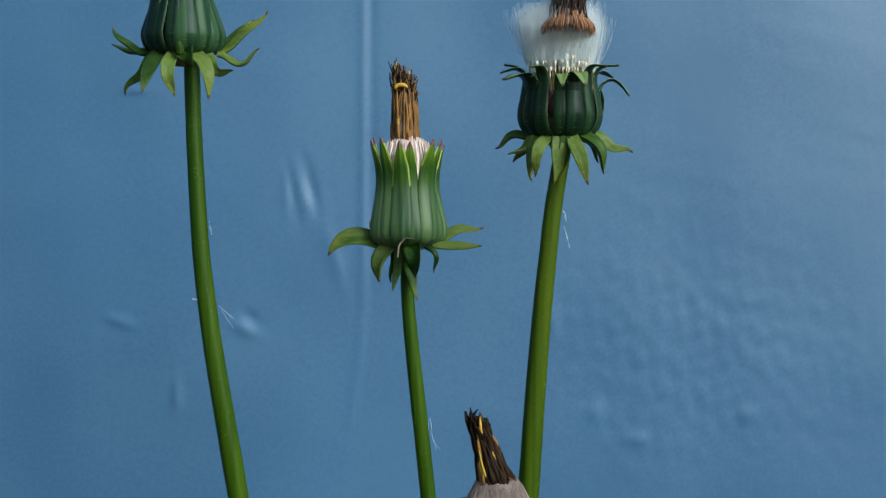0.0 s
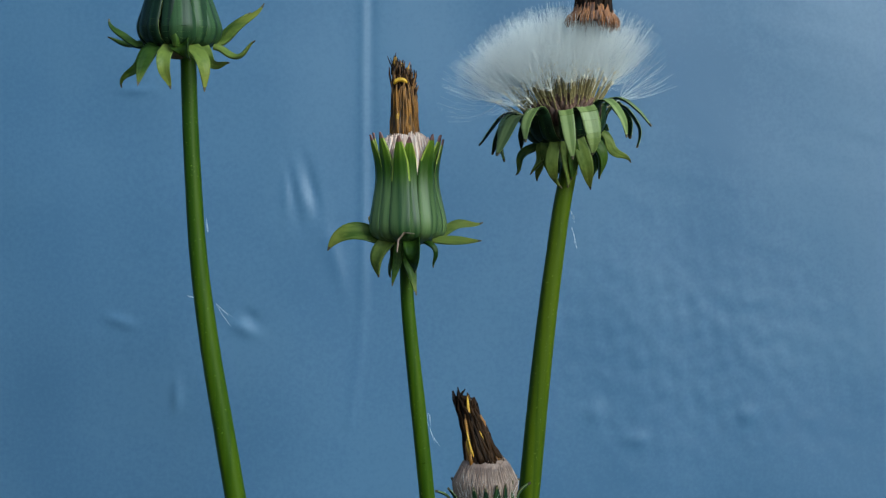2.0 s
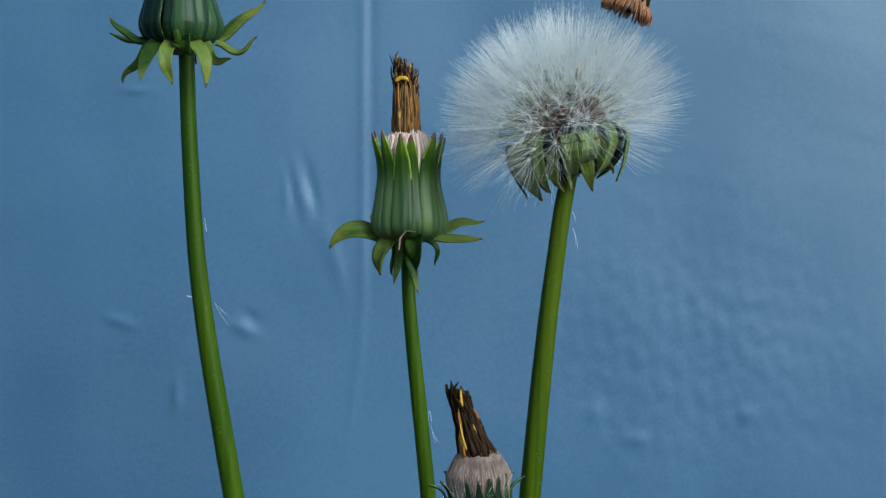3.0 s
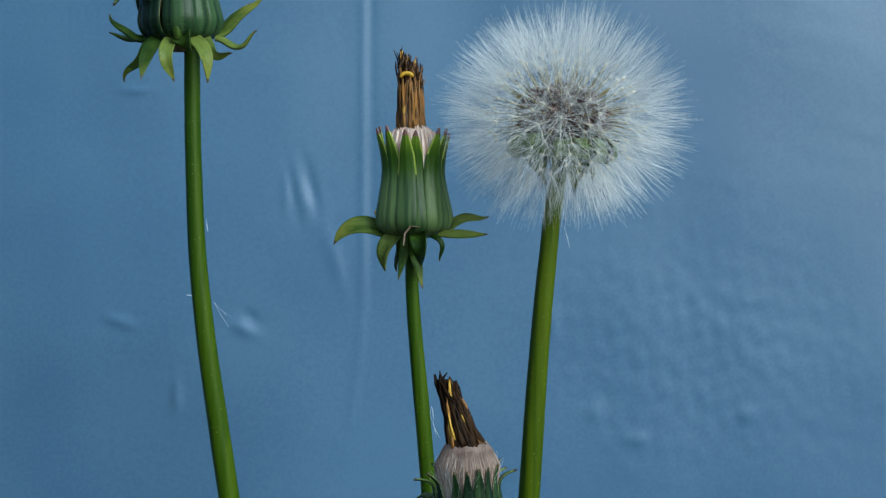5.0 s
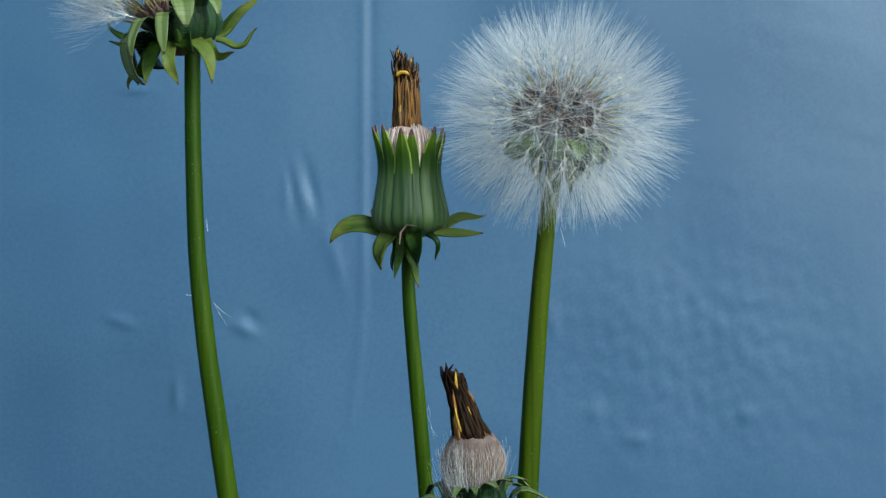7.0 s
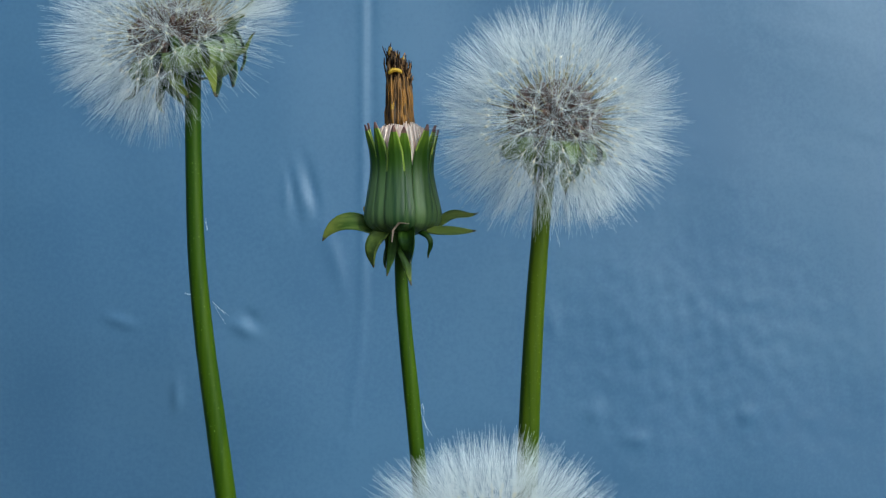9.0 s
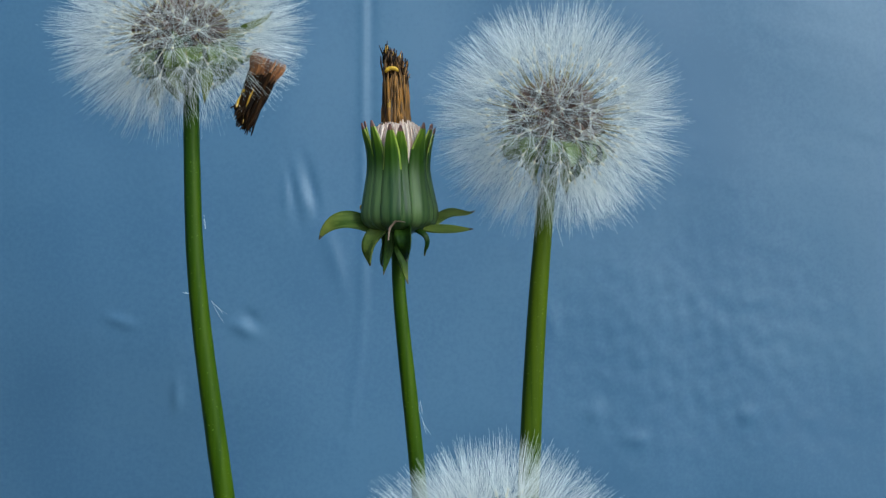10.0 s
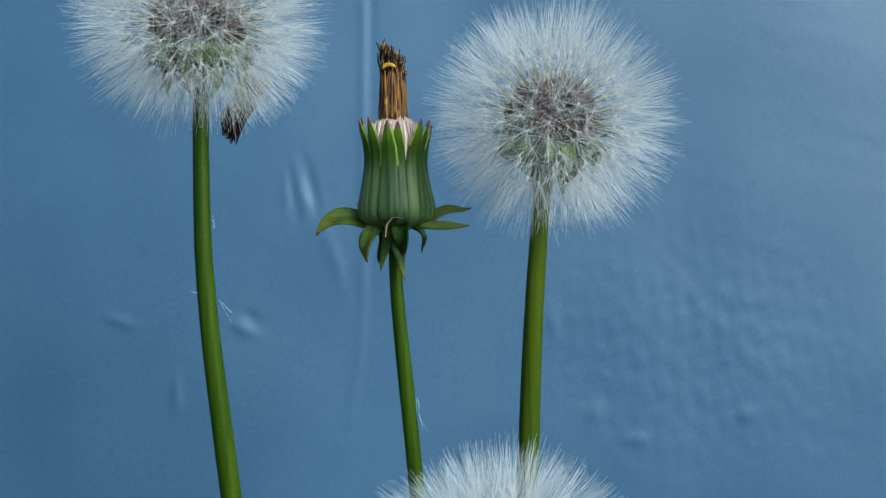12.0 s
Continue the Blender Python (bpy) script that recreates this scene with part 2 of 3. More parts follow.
def build_wall():
    xs = np.concatenate([np.linspace(-1500, -150, 14), np.linspace(-140, 140, 330), np.linspace(150, 1500, 14)])
    zs = np.concatenate([np.linspace(-20, 95, 7), np.linspace(100, 262, 200), np.linspace(275, 1300, 10)])
    gx, gz = np.meshgrid(xs, zs)
    calm = np.clip((150 - np.abs(gx)) / 12, 0, 1) * np.clip((gz - 92) / 10, 0, 1) * np.clip((275 - gz) / 12, 0, 1)
    bend = np.clip(gx + 90, 0, 240)      # added curve: falls back on the right, facing the sun, to brighten that side
    gy = WALL_Y - wall_relief(gx, gz) * calm + 0.00028 * bend ** 2 + 0.134 * np.clip(gx - 150, 0, None)
    gy = gy + 3.2 * (1 + np.tanh(1.2 * (gx + 38) / 38))      # added bow: tilts the left middle to the sun to brighten it
    n, m = len(xs), len(zs)
    verts = np.stack([gx, gy, gz], -1).reshape(-1, 3) * MM
    idx = np.arange(n * m).reshape(m, n)
    faces = np.stack([idx[:-1, :-1], idx[:-1, 1:], idx[1:, 1:], idx[1:, :-1]], -1).reshape(-1, 4).tolist()
    base = n * m
    back = [(x * MM, (WALL_Y + 520) * MM, z * MM) for z in (-20, 1300) for x in (-1500, 1500)]
    allv = verts.tolist() + back
    faces += [[base + 1, base, base + 2, base + 3],
              [int(i) for i in idx[-1]] + [base + 3, base + 2],
              [base, *[int(i) for i in idx[:, 0][::1]], base + 2],
              [int(i) for i in idx[:, -1][::-1]] + [base + 1, base + 3]]
    me = bpy.data.meshes.new("wall_north")
    me.from_pydata(allv, [], faces)
    me.materials.append(WALL_PAINT)
    smooth = [True] * ((n - 1) * (m - 1)) + [False] * 4
    me.polygons.foreach_set("use_smooth", smooth)
    tagged(new("wall_north", me), "blue gloss-painted wall with drips, dents and orange peel", "wall", kind="structure")


def build_ground():
    edge = np.concatenate([[-400, -60, -10, -3, -1], np.linspace(-0.5, 0.5, 61), [1, 3, 10, 60, 400]])
    gx, gy = np.meshgrid(edge, edge)
    near = np.clip(1.2 - np.hypot(gx, gy), 0, 1)
    gz = near * 0.002 * (np.sin(gx * 130) * np.cos(gy * 110) + np.sin(gx * 61 + gy * 83)) - 0.003
    n = len(edge)
    idx = np.arange(n * n).reshape(n, n)
    me = bpy.data.meshes.new("ground")
    me.from_pydata(np.stack([gx, gy, gz], -1).reshape(-1, 3).tolist(), [],
                   np.stack([idx[:-1, :-1], idx[:-1, 1:], idx[1:, 1:], idx[1:, :-1]], -1).reshape(-1, 4).tolist())
    me.materials.append(SOIL)
    me.polygons.foreach_set("use_smooth", [True] * len(me.polygons))
    tagged(new("ground", me), "dark bare soil below the wall", "ground", kind="structure")


build_wall()
build_ground()


# ---- parts of a dandelion ----
def build_stem(plant, points, widths, depth, material, seed, pivot_b, sways):
    """A hollow flower stalk through points (a, b), down into the soil. sways: rows of t, shift at the upper mark, shift at the lower mark, both in tenths."""
    rng = random.Random(seed)
    line = [at(a, b, depth) for a, b in points]
    way = (line[-1] - line[-2]).normalized()
    foot = line[-1] + way * 0.07 + Vector((0, 0, 0))
    end = Vector((foot.x + way.x * 0.02, foot.y, -0.008))
    line += [foot, end]
    widths = list(widths) + [widths[-1] * 1.08, widths[-1] * 1.15]
    n = 90
    pts = curve_through(line, n)
    rad = [float(np.interp(i / (n - 1) * (len(widths) - 1), range(len(widths)), widths)) * 0.05 * MM * (1 + rng.uniform(-0.012, 0.012)) for i in range(n)]
    pivot = at(float(np.interp(pivot_b, [q[1] for q in points], [q[0] for q in points])), pivot_b, depth)
    bm = bmesh.new()
    tube(bm, [p - pivot for p in pts], rad, sides=20, ribs=0.025)
    stem = part("stem", mesh_of(bm, "stem", material), plant, "fleshy green flower stalk, slightly ribbed and speckled")
    rows = []
    for t, high, low, lift in sways:
        rows.append((t, Matrix.Translation(pivot + Vector((low * 0.1, 0, lift * 0.1)) * MM) @ pose(0, 0, 0, 0, math.degrees((high - low) / 300), 0)))
    MOVES.append((stem, rows))
    return stem, pivot


def stray_hairs(stem, pivot, depth, spots, seed):
    """Loose pappus hairs that cling to a stalk."""
    rng = random.Random(seed)
    for a, b, length, lean in spots:
        bm = bmesh.new()
        start = at(a, b, depth - 1.5) - pivot
        for _ in range(3):
            turn = radians(lean + rng.uniform(-9, 9))
            far = length * rng.uniform(0.5, 1.0) * 0.1 * MM
            tip = start + Vector((math.sin(turn), rng.uniform(-0.2, 0.2), math.cos(turn))) * far
            mid = (start + tip) / 2 + Vector((rng.uniform(-1, 1), 0, rng.uniform(-1, 1))) * far * 0.12
            tube(bm, curve_through([start, mid, tip], 5), [0.013 * MM] * 4 + [0.007 * MM], sides=4)
        part("stray_hair", mesh_of(bm, "stray_hair", HAIR), stem, "loose white seed hairs clinging to the stalk")


PROFILE = [(3.0, 0.2), (6.2, 1.5), (7.4, 4.2), (6.95, 7.6), (6.35, 11.2), (6.2, 13.6), (6.5, 16.4)]
WIDTH = [2.3, 3.3, 3.4, 3.2, 2.9, 2.3, 0.4]
WIDTH_POINTED = [2.3, 3.3, 3.35, 2.95, 2.3, 1.4, 0.3]
CUTS = (0, *range(3, 30, 2), 31)
PIECES = len(CUTS) - 1
FOLD = [(-0.3, 0.42, 0.5, -11), (-0.18, 0.6, 0.45, 0), (-0.14, 0.88, 0.4, 22), (-0.02, 0.82, 0.34, 70), (0.09, 0.63, 0.34, 126), (0.23, 0.54, 0.32, 146), (0.41, 0.43, 0.36, 168),
        (0.5, 0.36, 0.42, 226), (0.65, 0.35, 0.55, 242), (0.82, 0.39, 0.7, 350), (1.0, 0.42, 0.8, 430), (1.3, 0.4, 0.76, 480)]     # where along a bract it folds over, how widely, how far


def bract_lean(p, along):
    """How far a bract has turned outward at a place along it, in degrees."""
    place, wide, turn = blend(FOLD, p)
    f = min(max((along - place) / wide + 0.5, 0.0), 1.0)
    return turn * f * f * (3 - 2 * f)


SEED_SPREAD = [(-0.3, 0.0), (0.0, 0.0), (0.2, 0.03), (0.3, 0.09), (0.4, 0.22), (0.5, 0.42), (0.65, 0.66), (0.85, 0.92), (1.0, 1.0)]
HAIR_SPREAD = [(-0.3, -0.1), (0.0, 0.0), (0.2, 0.1), (0.3, 0.18), (0.4, 0.32), (0.5, 0.52), (0.65, 0.74), (0.85, 0.95), (1.0, 1.0)]
PACKED = [(-0.3, 3.2, 1.5), (-0.1, 3.4, 2.0), (0.0, 5.0, 3.8), (0.2, 5.6, 4.2), (0.4, 5.2, 3.0), (0.6, 4.6, 4.0), (1.0, 4.2, 4.4)]
PACKED_SMALL = [(-0.3, 0.9, -6), (-0.1, 1.2, -5.5), (0.0, 4.4, -2.0), (0.1, 4.8, -1.0), (0.2, 4.9, 1.6), (0.4, 4.8, 2.8), (1.0, 4.2, 4.4)]
ROUND = [(1.0, 1.6), (1.3, 3.0)]      # how far the receptacle domes up under the seeds
DROOP = [(-0.3, 0), (0.0, 0), (0.3, 28), (0.5, 42), (0.7, 80), (1.0, 140)]
DROOP_LATE = [(-0.3, 0), (0.5, 0), (0.75, 14), (0.9, 50), (1.0, 120)]


def bract_pieces(girth, outside, width, tall):
    """The meshes of one inner bract with the places of their hinges, in its own xz plane."""
    n = 32
    pr = curve_through([(r * girth, 0, z * tall) for r, z in PROFILE], n)
    wd = [float(np.interp(i / (n - 1) * (len(width) - 1), range(len(width)), width)) * girth for i in range(n)]
    pieces = []
    whole = bmesh.new()
    strip(whole, [p * MM for p in pr], [w * MM for w in wd], 0.34 * MM, cup=0.1, across=7, ridge=0.035 * MM)
    guide = mesh_of(whole, "bract_guide")
    soft = [tuple(v.normal) for v in guide.vertices]
    bpy.data.meshes.remove(guide)
    for k in range(PIECES):
        lo, hi = CUTS[k], CUTS[k + 1]
        hinge = pr[lo]
        bm = bmesh.new()

        def slot(i, side, k_, lo=lo, hi=hi):
            return 2 if hi == 31 and i == hi - lo - 1 else side

        strip(bm, [(p - hinge) * MM for p in pr[lo:hi + 1]], [w * MM for w in wd[lo:hi + 1]], 0.34 * MM, cup=0.1, across=7, mats=slot, ridge=0.035 * MM)
        me = mesh_of(bm, "bract_piece", outside, BRACT_IN, DRY)
        rim = [tuple(v.normal) for v in me.vertices]
        count = (hi - lo + 1) * 14
        me.normals_split_custom_set_from_vertices(soft[lo * 14:lo * 14 + count] + rim[count:])
        pieces.append((me, hinge * MM))
    return pieces


def inner_bracts(head, girth, count, outside, opening, times, seed, label, eager=0.0, width=WIDTH, tall=1.0):
    rng = random.Random(seed)
    kinds = [bract_pieces(girth, m, [w * wide for w in width], tall) for m in (outside, BRACT_OUT_DARK) for wide in (0.78, 1.05, 1.38)]
    names = ["bract_base"] + ["bract"] * (PIECES - 2) + ["bract_tip"]
    middles = [(CUTS[k] + CUTS[k + 1]) / 62 for k in range(PIECES)]
    for i in range(count):
        az = (i + rng.uniform(-0.12, 0.12)) / count * TAU
        big, curl = rng.uniform(0.8, 1.1), rng.uniform(-25, 45)
        late = rng.uniform(-0.08, 0.08) + (0.2 if rng.random() < eager else 0.0)
        pieces = kinds[(3 if rng.random() < 0.4 else 0) + rng.randrange(3)]
        inset = -0.22 * MM if i % 2 else 0.06 * MM
        obs = [part(names[k], pieces[k][0], head, label) for k in range(PIECES)]
        rows = [[] for _ in range(PIECES)]
        for t in times:
            p = opening(t, az) + late
            loose = min(max((p + 0.05) / 0.3, 0.0), 1.0)
            lean = [0.0] + [bract_lean(p, f) * (big if f > 0.1 else 1.0) + curl * loose * max(0.0, f - 0.7) / 0.3 for f in middles]
            m = Matrix.Rotation(az, 4, "Z") @ Matrix.Translation((inset, 0, 0))
            last = Vector((0, 0, 0))
            for k in range(PIECES):
                m = m @ Matrix.Translation(pieces[k][1] - last) @ Matrix.Rotation(radians(lean[k + 1] - lean[k]), 4, "Y")
                last = pieces[k][1]
                rows[k].append((t, m))
        for k in range(PIECES):
            MOVES.append((obs[k], rows[k]))


def outer_bract_mesh(length, wide, start, end, material, seed, turned):
    """A fleshy reflexed bract that leaves the base outward at elevation start and bends to end (degrees), wavy and a little twisted."""
    rng = random.Random(seed)
    n = 15
    p = Vector((0, 0, 0))
    line, widths = [p.copy()], []
    wave, slow, side = rng.uniform(-38, 38), rng.uniform(0.8, 1.8), rng.uniform(-2.0, 2.0)
    for i in range(n - 1):
        f = i / (n - 2)
        a = radians(start + (end - start) * f ** slow + wave * math.sin(math.pi * 2 * f))
        p = p + Vector((math.cos(a), 0, math.sin(a))) * (length / (n - 1))
        line.append(p + Vector((0, side * f * f, 0)))
    for i in range(n):
        f = i / (n - 1)
        widths.append(wide * (0.66 + 0.3 * math.sin(math.pi * f)) * (1 - f ** 3) + 0.2)
    bm = bmesh.new()
    strip(bm, [q * MM for q in line], [w * 0.88 * MM for w in widths], 1.15 * MM, cup=rng.uniform(0.12, 0.36), across=9, ridge=0.04 * MM,
          mats=lambda i, face, k: 1 if i >= n - 2 else 0, twist=rng.uniform(-1.3, 1.3), turned=turned, thin=0.85)
    return mesh_of(bm, "outer_bract", material, DRY)


def outer_bracts(head, items, opening, times, seed, ring=4.6, droop=DROOP):
    """items: rows of azimuth, start, end, length, width, material (azimuth in degrees, -90 towards the viewer)."""
    rng = random.Random(seed)
    for i, (az, start, end, length, wide, material) in enumerate(items):
        ob = part("outer_bract", outer_bract_mesh(length, wide, start, end, material, seed * 100 + i, radians(48) * math.cos(radians(az))), head, "reflexed fleshy green outer bract")
        out = ring + (1.7 if start > -10 else 0.0)
        spot = Matrix.Rotation(radians(az), 4, "Z") @ Matrix.Translation(Vector((out, 0, 0.9 + rng.uniform(-0.3, 0.3))) * MM)
        rows = []
        for t in times:
            room = max(0.0, (start + end) / 2 + 98)
            drop = min(blend(droop, opening(t, radians(az))), room)
            rows.append((t, spot @ Matrix.Rotation(radians(drop), 4, "Y")))
        MOVES.append((ob, rows))


SEED_LONG = 9.2      # millimetres from the foot of a seed to the knot of its hairs
HAIR_LONG = 10.0
REACH = 164          # degrees from the top to the lowest seeds


def seed_mesh(long, seed):
    """Brown achene, thin pale beak and the white knot at its end, in one piece."""
    rng = random.Random(seed)
    bend = rng.uniform(-0.2, 0.2)
    prof = [(0.0, 0.3), (0.5, 0.64), (1.8, 0.95), (3.1, 0.88), (3.9, 0.5), (4.5, 0.16), (long * 0.84, 0.075), (long - 0.35, 0.065), (long - 0.12, 0.23), (long + 0.16, 0.27), (long + 0.5, 0.08)]
    rings = []
    bm = bmesh.new()
    for z, r in prof:
        x = bend * min(z / 4, 1) * (1 - z / (long + 0.3))
        rings.append([bm.verts.new(Vector((x + r * math.cos(k / 6 * TAU), r * math.sin(k / 6 * TAU), z)) * MM) for k in range(6)])
    for n, (lo, hi) in enumerate(zip(rings, rings[1:])):
        for k in range(6):
            bm.faces.new((lo[k], lo[(k + 1) % 6], hi[(k + 1) % 6], hi[k])).material_index = 0 if n < 5 else 1 if n < 6 else 2
    bm.faces.new(rings[0])
    bm.faces.new(rings[-1]).material_index = 2
    return mesh_of(bm, "seed", ACHENE, BEAK, KNOT)


def fan_mesh(seed, open_to, hairs=8, spread=50):
    """A sixth of a seed's parachute: three wisps of thin hairs that grow from one knot, open_to degrees off its axis."""
    rng = random.Random(seed)
    bm = bmesh.new()
    root = [bm.verts.new(Vector((0.014 * math.cos(k / 3 * TAU), 0.014 * math.sin(k / 3 * TAU), 0)) * MM) for k in range(3)]
    wisps = [open_to + rng.uniform(-7, 7) for _ in range(3)]
    for i in range(hairs):
        az = radians(((i * 3 // hairs + 0.5) / 3 - 0.5) * spread + rng.gauss(0, 3))
        pol = radians(wisps[i * 3 // hairs] + rng.gauss(0, 3.5))
        long = HAIR_LONG * rng.uniform(0.74, 1.04) * MM
        rings = [root]
        for f, r in ((0.12, 0.016), (0.35, 0.0135), (0.7, 0.0135), (1.0, 0.009)):
            q = pol * (1.3 - 0.4 * f)
            c = Vector((math.sin(q) * math.cos(az), math.sin(q) * math.sin(az), math.cos(q))) * (long * f)
            rings.append([bm.verts.new(c + Vector((math.cos(k / 3 * TAU), math.sin(k / 3 * TAU), 0)) * (r * MM)) for k in range(3)])
        for lo, hi in zip(rings, rings[1:]):
            for k in range(3):
                bm.faces.new((lo[k], lo[(k + 1) % 3], hi[(k + 1) % 3], hi[k]))
    me = bpy.data.meshes.new("pappus")
    bm.to_mesh(me)
    bm.free()
    me.materials.append(HAIR)
    me.polygons.foreach_set("use_smooth", [True] * len(me.polygons))
    return me


SEED_MESHES = [seed_mesh(SEED_LONG + d, 40 + i) for i, d in enumerate((-1.1, 0.0, 0.9))]
FAN_OPEN = (18, 30, 44, 60, 82)
FAN_MESHES = [fan_mesh(70 + i, a) for i, a in enumerate(FAN_OPEN)]


def seeds(head, count, opening, times, seed, lift=4.7, packed=PACKED):
    """All seeds of a head, each with six fans of hairs that swing open while the head turns itself inside out."""
    rng = random.Random(seed)
    golden = math.pi * (3 - math.sqrt(5))
    low = 1 - math.cos(radians(REACH))
    for i in range(count):
        full = math.acos(1 - (i + 0.5) / count * low)
        az = i * golden + rng.uniform(-0.1, 0.1)
        share = full / radians(REACH)
        kind = rng.randrange(3)
        long = (SEED_LONG + (-1.1, 0.0, 0.9)[kind]) * MM
        wob = (rng.uniform(-5, 5), rng.uniform(-5, 5))
        late = rng.uniform(-0.05, 0.03) + 0.05 * share
        ob = part("seed", SEED_MESHES[kind], head)
        kinds = [rng.randrange(5) for _ in range(6)]
        fans = [part("pappus", FAN_MESHES[k], head) for k in kinds]
        spin = rng.uniform(0, TAU)
        stiff = [rng.uniform(-9, 6) for _ in range(6)]
        rows, fan_rows = [], [[] for _ in range(6)]
        for t in times:
            p = opening(t, az) + late
            g, o = blend(SEED_SPREAD, p), blend(HAIR_SPREAD, p)
            room, deep = blend(packed, p)
            flat = Vector((room * share ** 0.8 * math.cos(az), room * share ** 0.8 * math.sin(az), deep + 0.9 * (1 - share)))
            tilt = full * g + radians(2) * share * (1 - g)
            ball = Vector((math.sin(full) * math.cos(az), math.sin(full) * math.sin(az), math.cos(full))) * 4.2
            ball.z = ball.z / 4.2 * blend(ROUND, p) + lift
            foot = (flat * (1 - g) + ball * g) * MM
            m = (Matrix.Translation(foot) @ Matrix.Rotation(az, 4, "Z") @ Matrix.Rotation(tilt + radians(wob[0]) * g, 4, "Y")
                 @ Matrix.Rotation(radians(wob[1]) * g, 4, "X"))
            rows.append((t, m))
            for k in range(6):
                swing = radians((5 - 0.92 * FAN_OPEN[kinds[k]]) * (1 - o) + stiff[k] * o)
                fan_rows[k].append((t, m @ Matrix.Translation((0, 0, long)) @ Matrix.Rotation(spin + k * TAU / 6, 4, "Z") @ Matrix.Rotation(swing, 4, "Y")))
        MOVES.append((ob, rows))
        for k in range(6):
            MOVES.append((fans[k], fan_rows[k]))


def receptacle(plant, label="green receptacle at the top of the stalk"):
    bm = bmesh.new()
    lathe(bm, [(r * MM, z * MM) for r, z in ((1.5, -1.4), (1.9, -0.6), (3.0, 0.1), (3.9, 0.9), (4.4, 2.2), (4.5, 3.8), (3.9, 5.1), (2.4, 5.9), (0.6, 6.2))])
    return part("receptacle", mesh_of(bm, "receptacle", CORE), plant, label)


def withered_mesh(base, top, tall, count, body, yellow, seed, skirt=0.0, lean=0.0, fine=0.3, brown=6, torn=0.12, streaks=()):
    """A matted tuft of shrivelled petals: crumpled strands packed in a cone with a torn tip, some yellow, with an optional flared skirt of fibres."""
    rng = random.Random(seed)
    bm = bmesh.new()
    peak = rng.uniform(2.6, 3.6)
    for i in range(count):
        az = i * 2.39996 + rng.uniform(-0.3, 0.3)
        f = math.sqrt((i + 0.5) / count)
        r0, r1 = base * f, top * f * rng.uniform(0.75, 1.12)
        high = tall * rng.uniform(0.8, 1.0) * (1 + torn * f * (math.cos(az - peak) + 0.5 * math.cos(3 * az + peak)) - 0.05 * f)
        foot = rng.uniform(-1.6, 0.2) * f
        curl, rate, swell = rng.uniform(-1.5, 1.5), rng.uniform(5, 15), rng.uniform(0.1, 0.34)
        hook = Vector((rng.gauss(0, 0.24), rng.gauss(0, 0.24), 0))
        line = []
        for k in range(10):
            s = k / 9
            r = r0 + (r1 - r0) * s ** 0.8 + swell * math.sin(rate * s + i) * (0.4 + s)
            a = az + 0.5 * s * curl
            p = Vector((r * math.cos(a) + lean * s * s, r * math.sin(a), foot + (high - foot) * s))
            if k == 8:
                p += hook * 0.8
            if k == 9:
                p += hook * 1.8 + Vector((0, 0, rng.uniform(-1.3, 0.1)))
            line.append(p * MM)
        bright = rng.random() < yellow
        plain = 4 if i % brown == 0 else 0
        first, final = sorted((rng.randrange(10), rng.randrange(10)))
        wide = rng.uniform(0.6, 1.3)
        sizes = [fine * wide * MM * w * rng.uniform(0.75, 1.25) for w in (1.6, 1.6, 1.5, 1.4, 1.3, 1.2, 1.1, 1.0, 0.9, 0.45)]
        tube(bm, line, sizes, sides=5, mat=lambda k: 1 if bright and first <= k <= final else 3 if k >= 7 and i % 3 else plain)
    for line, size in streaks:
        pts = curve_through([Vector(q) * MM for q in line], 8)
        tube(bm, pts, [size * MM * w for w in (0.3, 0.8, 1.0, 1.0, 0.9, 0.8, 0.6, 0.25)], sides=5, mat=1)
    if skirt:
        n = 150
        for i in range(n):
            az = i / n * TAU + rng.uniform(-0.08, 0.08)
            wide = skirt * rng.uniform(0.9, 1.08)
            line = [Vector((r * math.cos(az), r * math.sin(az), z)) * MM for r, z in
                    ((wide, rng.uniform(-2.7, -1.6)), (wide * 0.96, -1.0), (base * 1.08, 0.2), (base * 0.98, rng.uniform(0.6, 1.6)))]
            tube(bm, curve_through(line, 6), [0.05 * MM, 0.13 * MM, 0.17 * MM, 0.18 * MM, 0.17 * MM, 0.1 * MM], sides=5, mat=2)
    return mesh_of(bm, "withered_petals", body, PETAL_YELLOW, SKIRT, PETAL_DARK, PETAL_BROWN)


def packed_hairs(radius, foot, top, dome, seed, count=90, fine=0.5, material=PINKISH):
    """A tight sheaf of seed hairs that are not yet spread."""
    rng = random.Random(seed)
    bm = bmesh.new()
    for i in range(count):
        f = math.sqrt((i + 0.5) / count)
        az = i * 2.39996
        r = radius * f
        end = top - dome * f * f + rng.uniform(-0.4, 0.4)
        line = [Vector((r * k * math.cos(az), r * k * math.sin(az), foot + (end - foot) * z)) * MM for k, z in ((0.9, 0), (1.0, 0.4), (1.06, 0.72), (0.82, 1))]
        tube(bm, line, [fine * MM, fine * 1.1 * MM, fine * MM, fine * 0.4 * MM], sides=5 if count > 1000 else 6)
    lathe(bm, [(radius * k * MM, (foot + (top - dome * k * k - foot) * z) * MM) for k, z in ((0.86, 0), (0.97, 0.4), (0.99, 0.72), (0.72, 0.96), (0.3, 0.97))])
    return mesh_of(bm, "packed_pappus", material)


def head_rows(rows, depth):
    """Rows of t, a, b, tilt (degrees to the right), nod (degrees towards the viewer)."""
    out = []
    for t, a, b, tilt, nod in rows:
        p = at(a, b, depth)
        out.append((t, pose(p.x, p.y, p.z, nod, tilt, 0)))
    return out


def new_plant(label):
    root = new("dandelion")
    return tagged(root, label, "dandelion", group="dandelions before the wall")


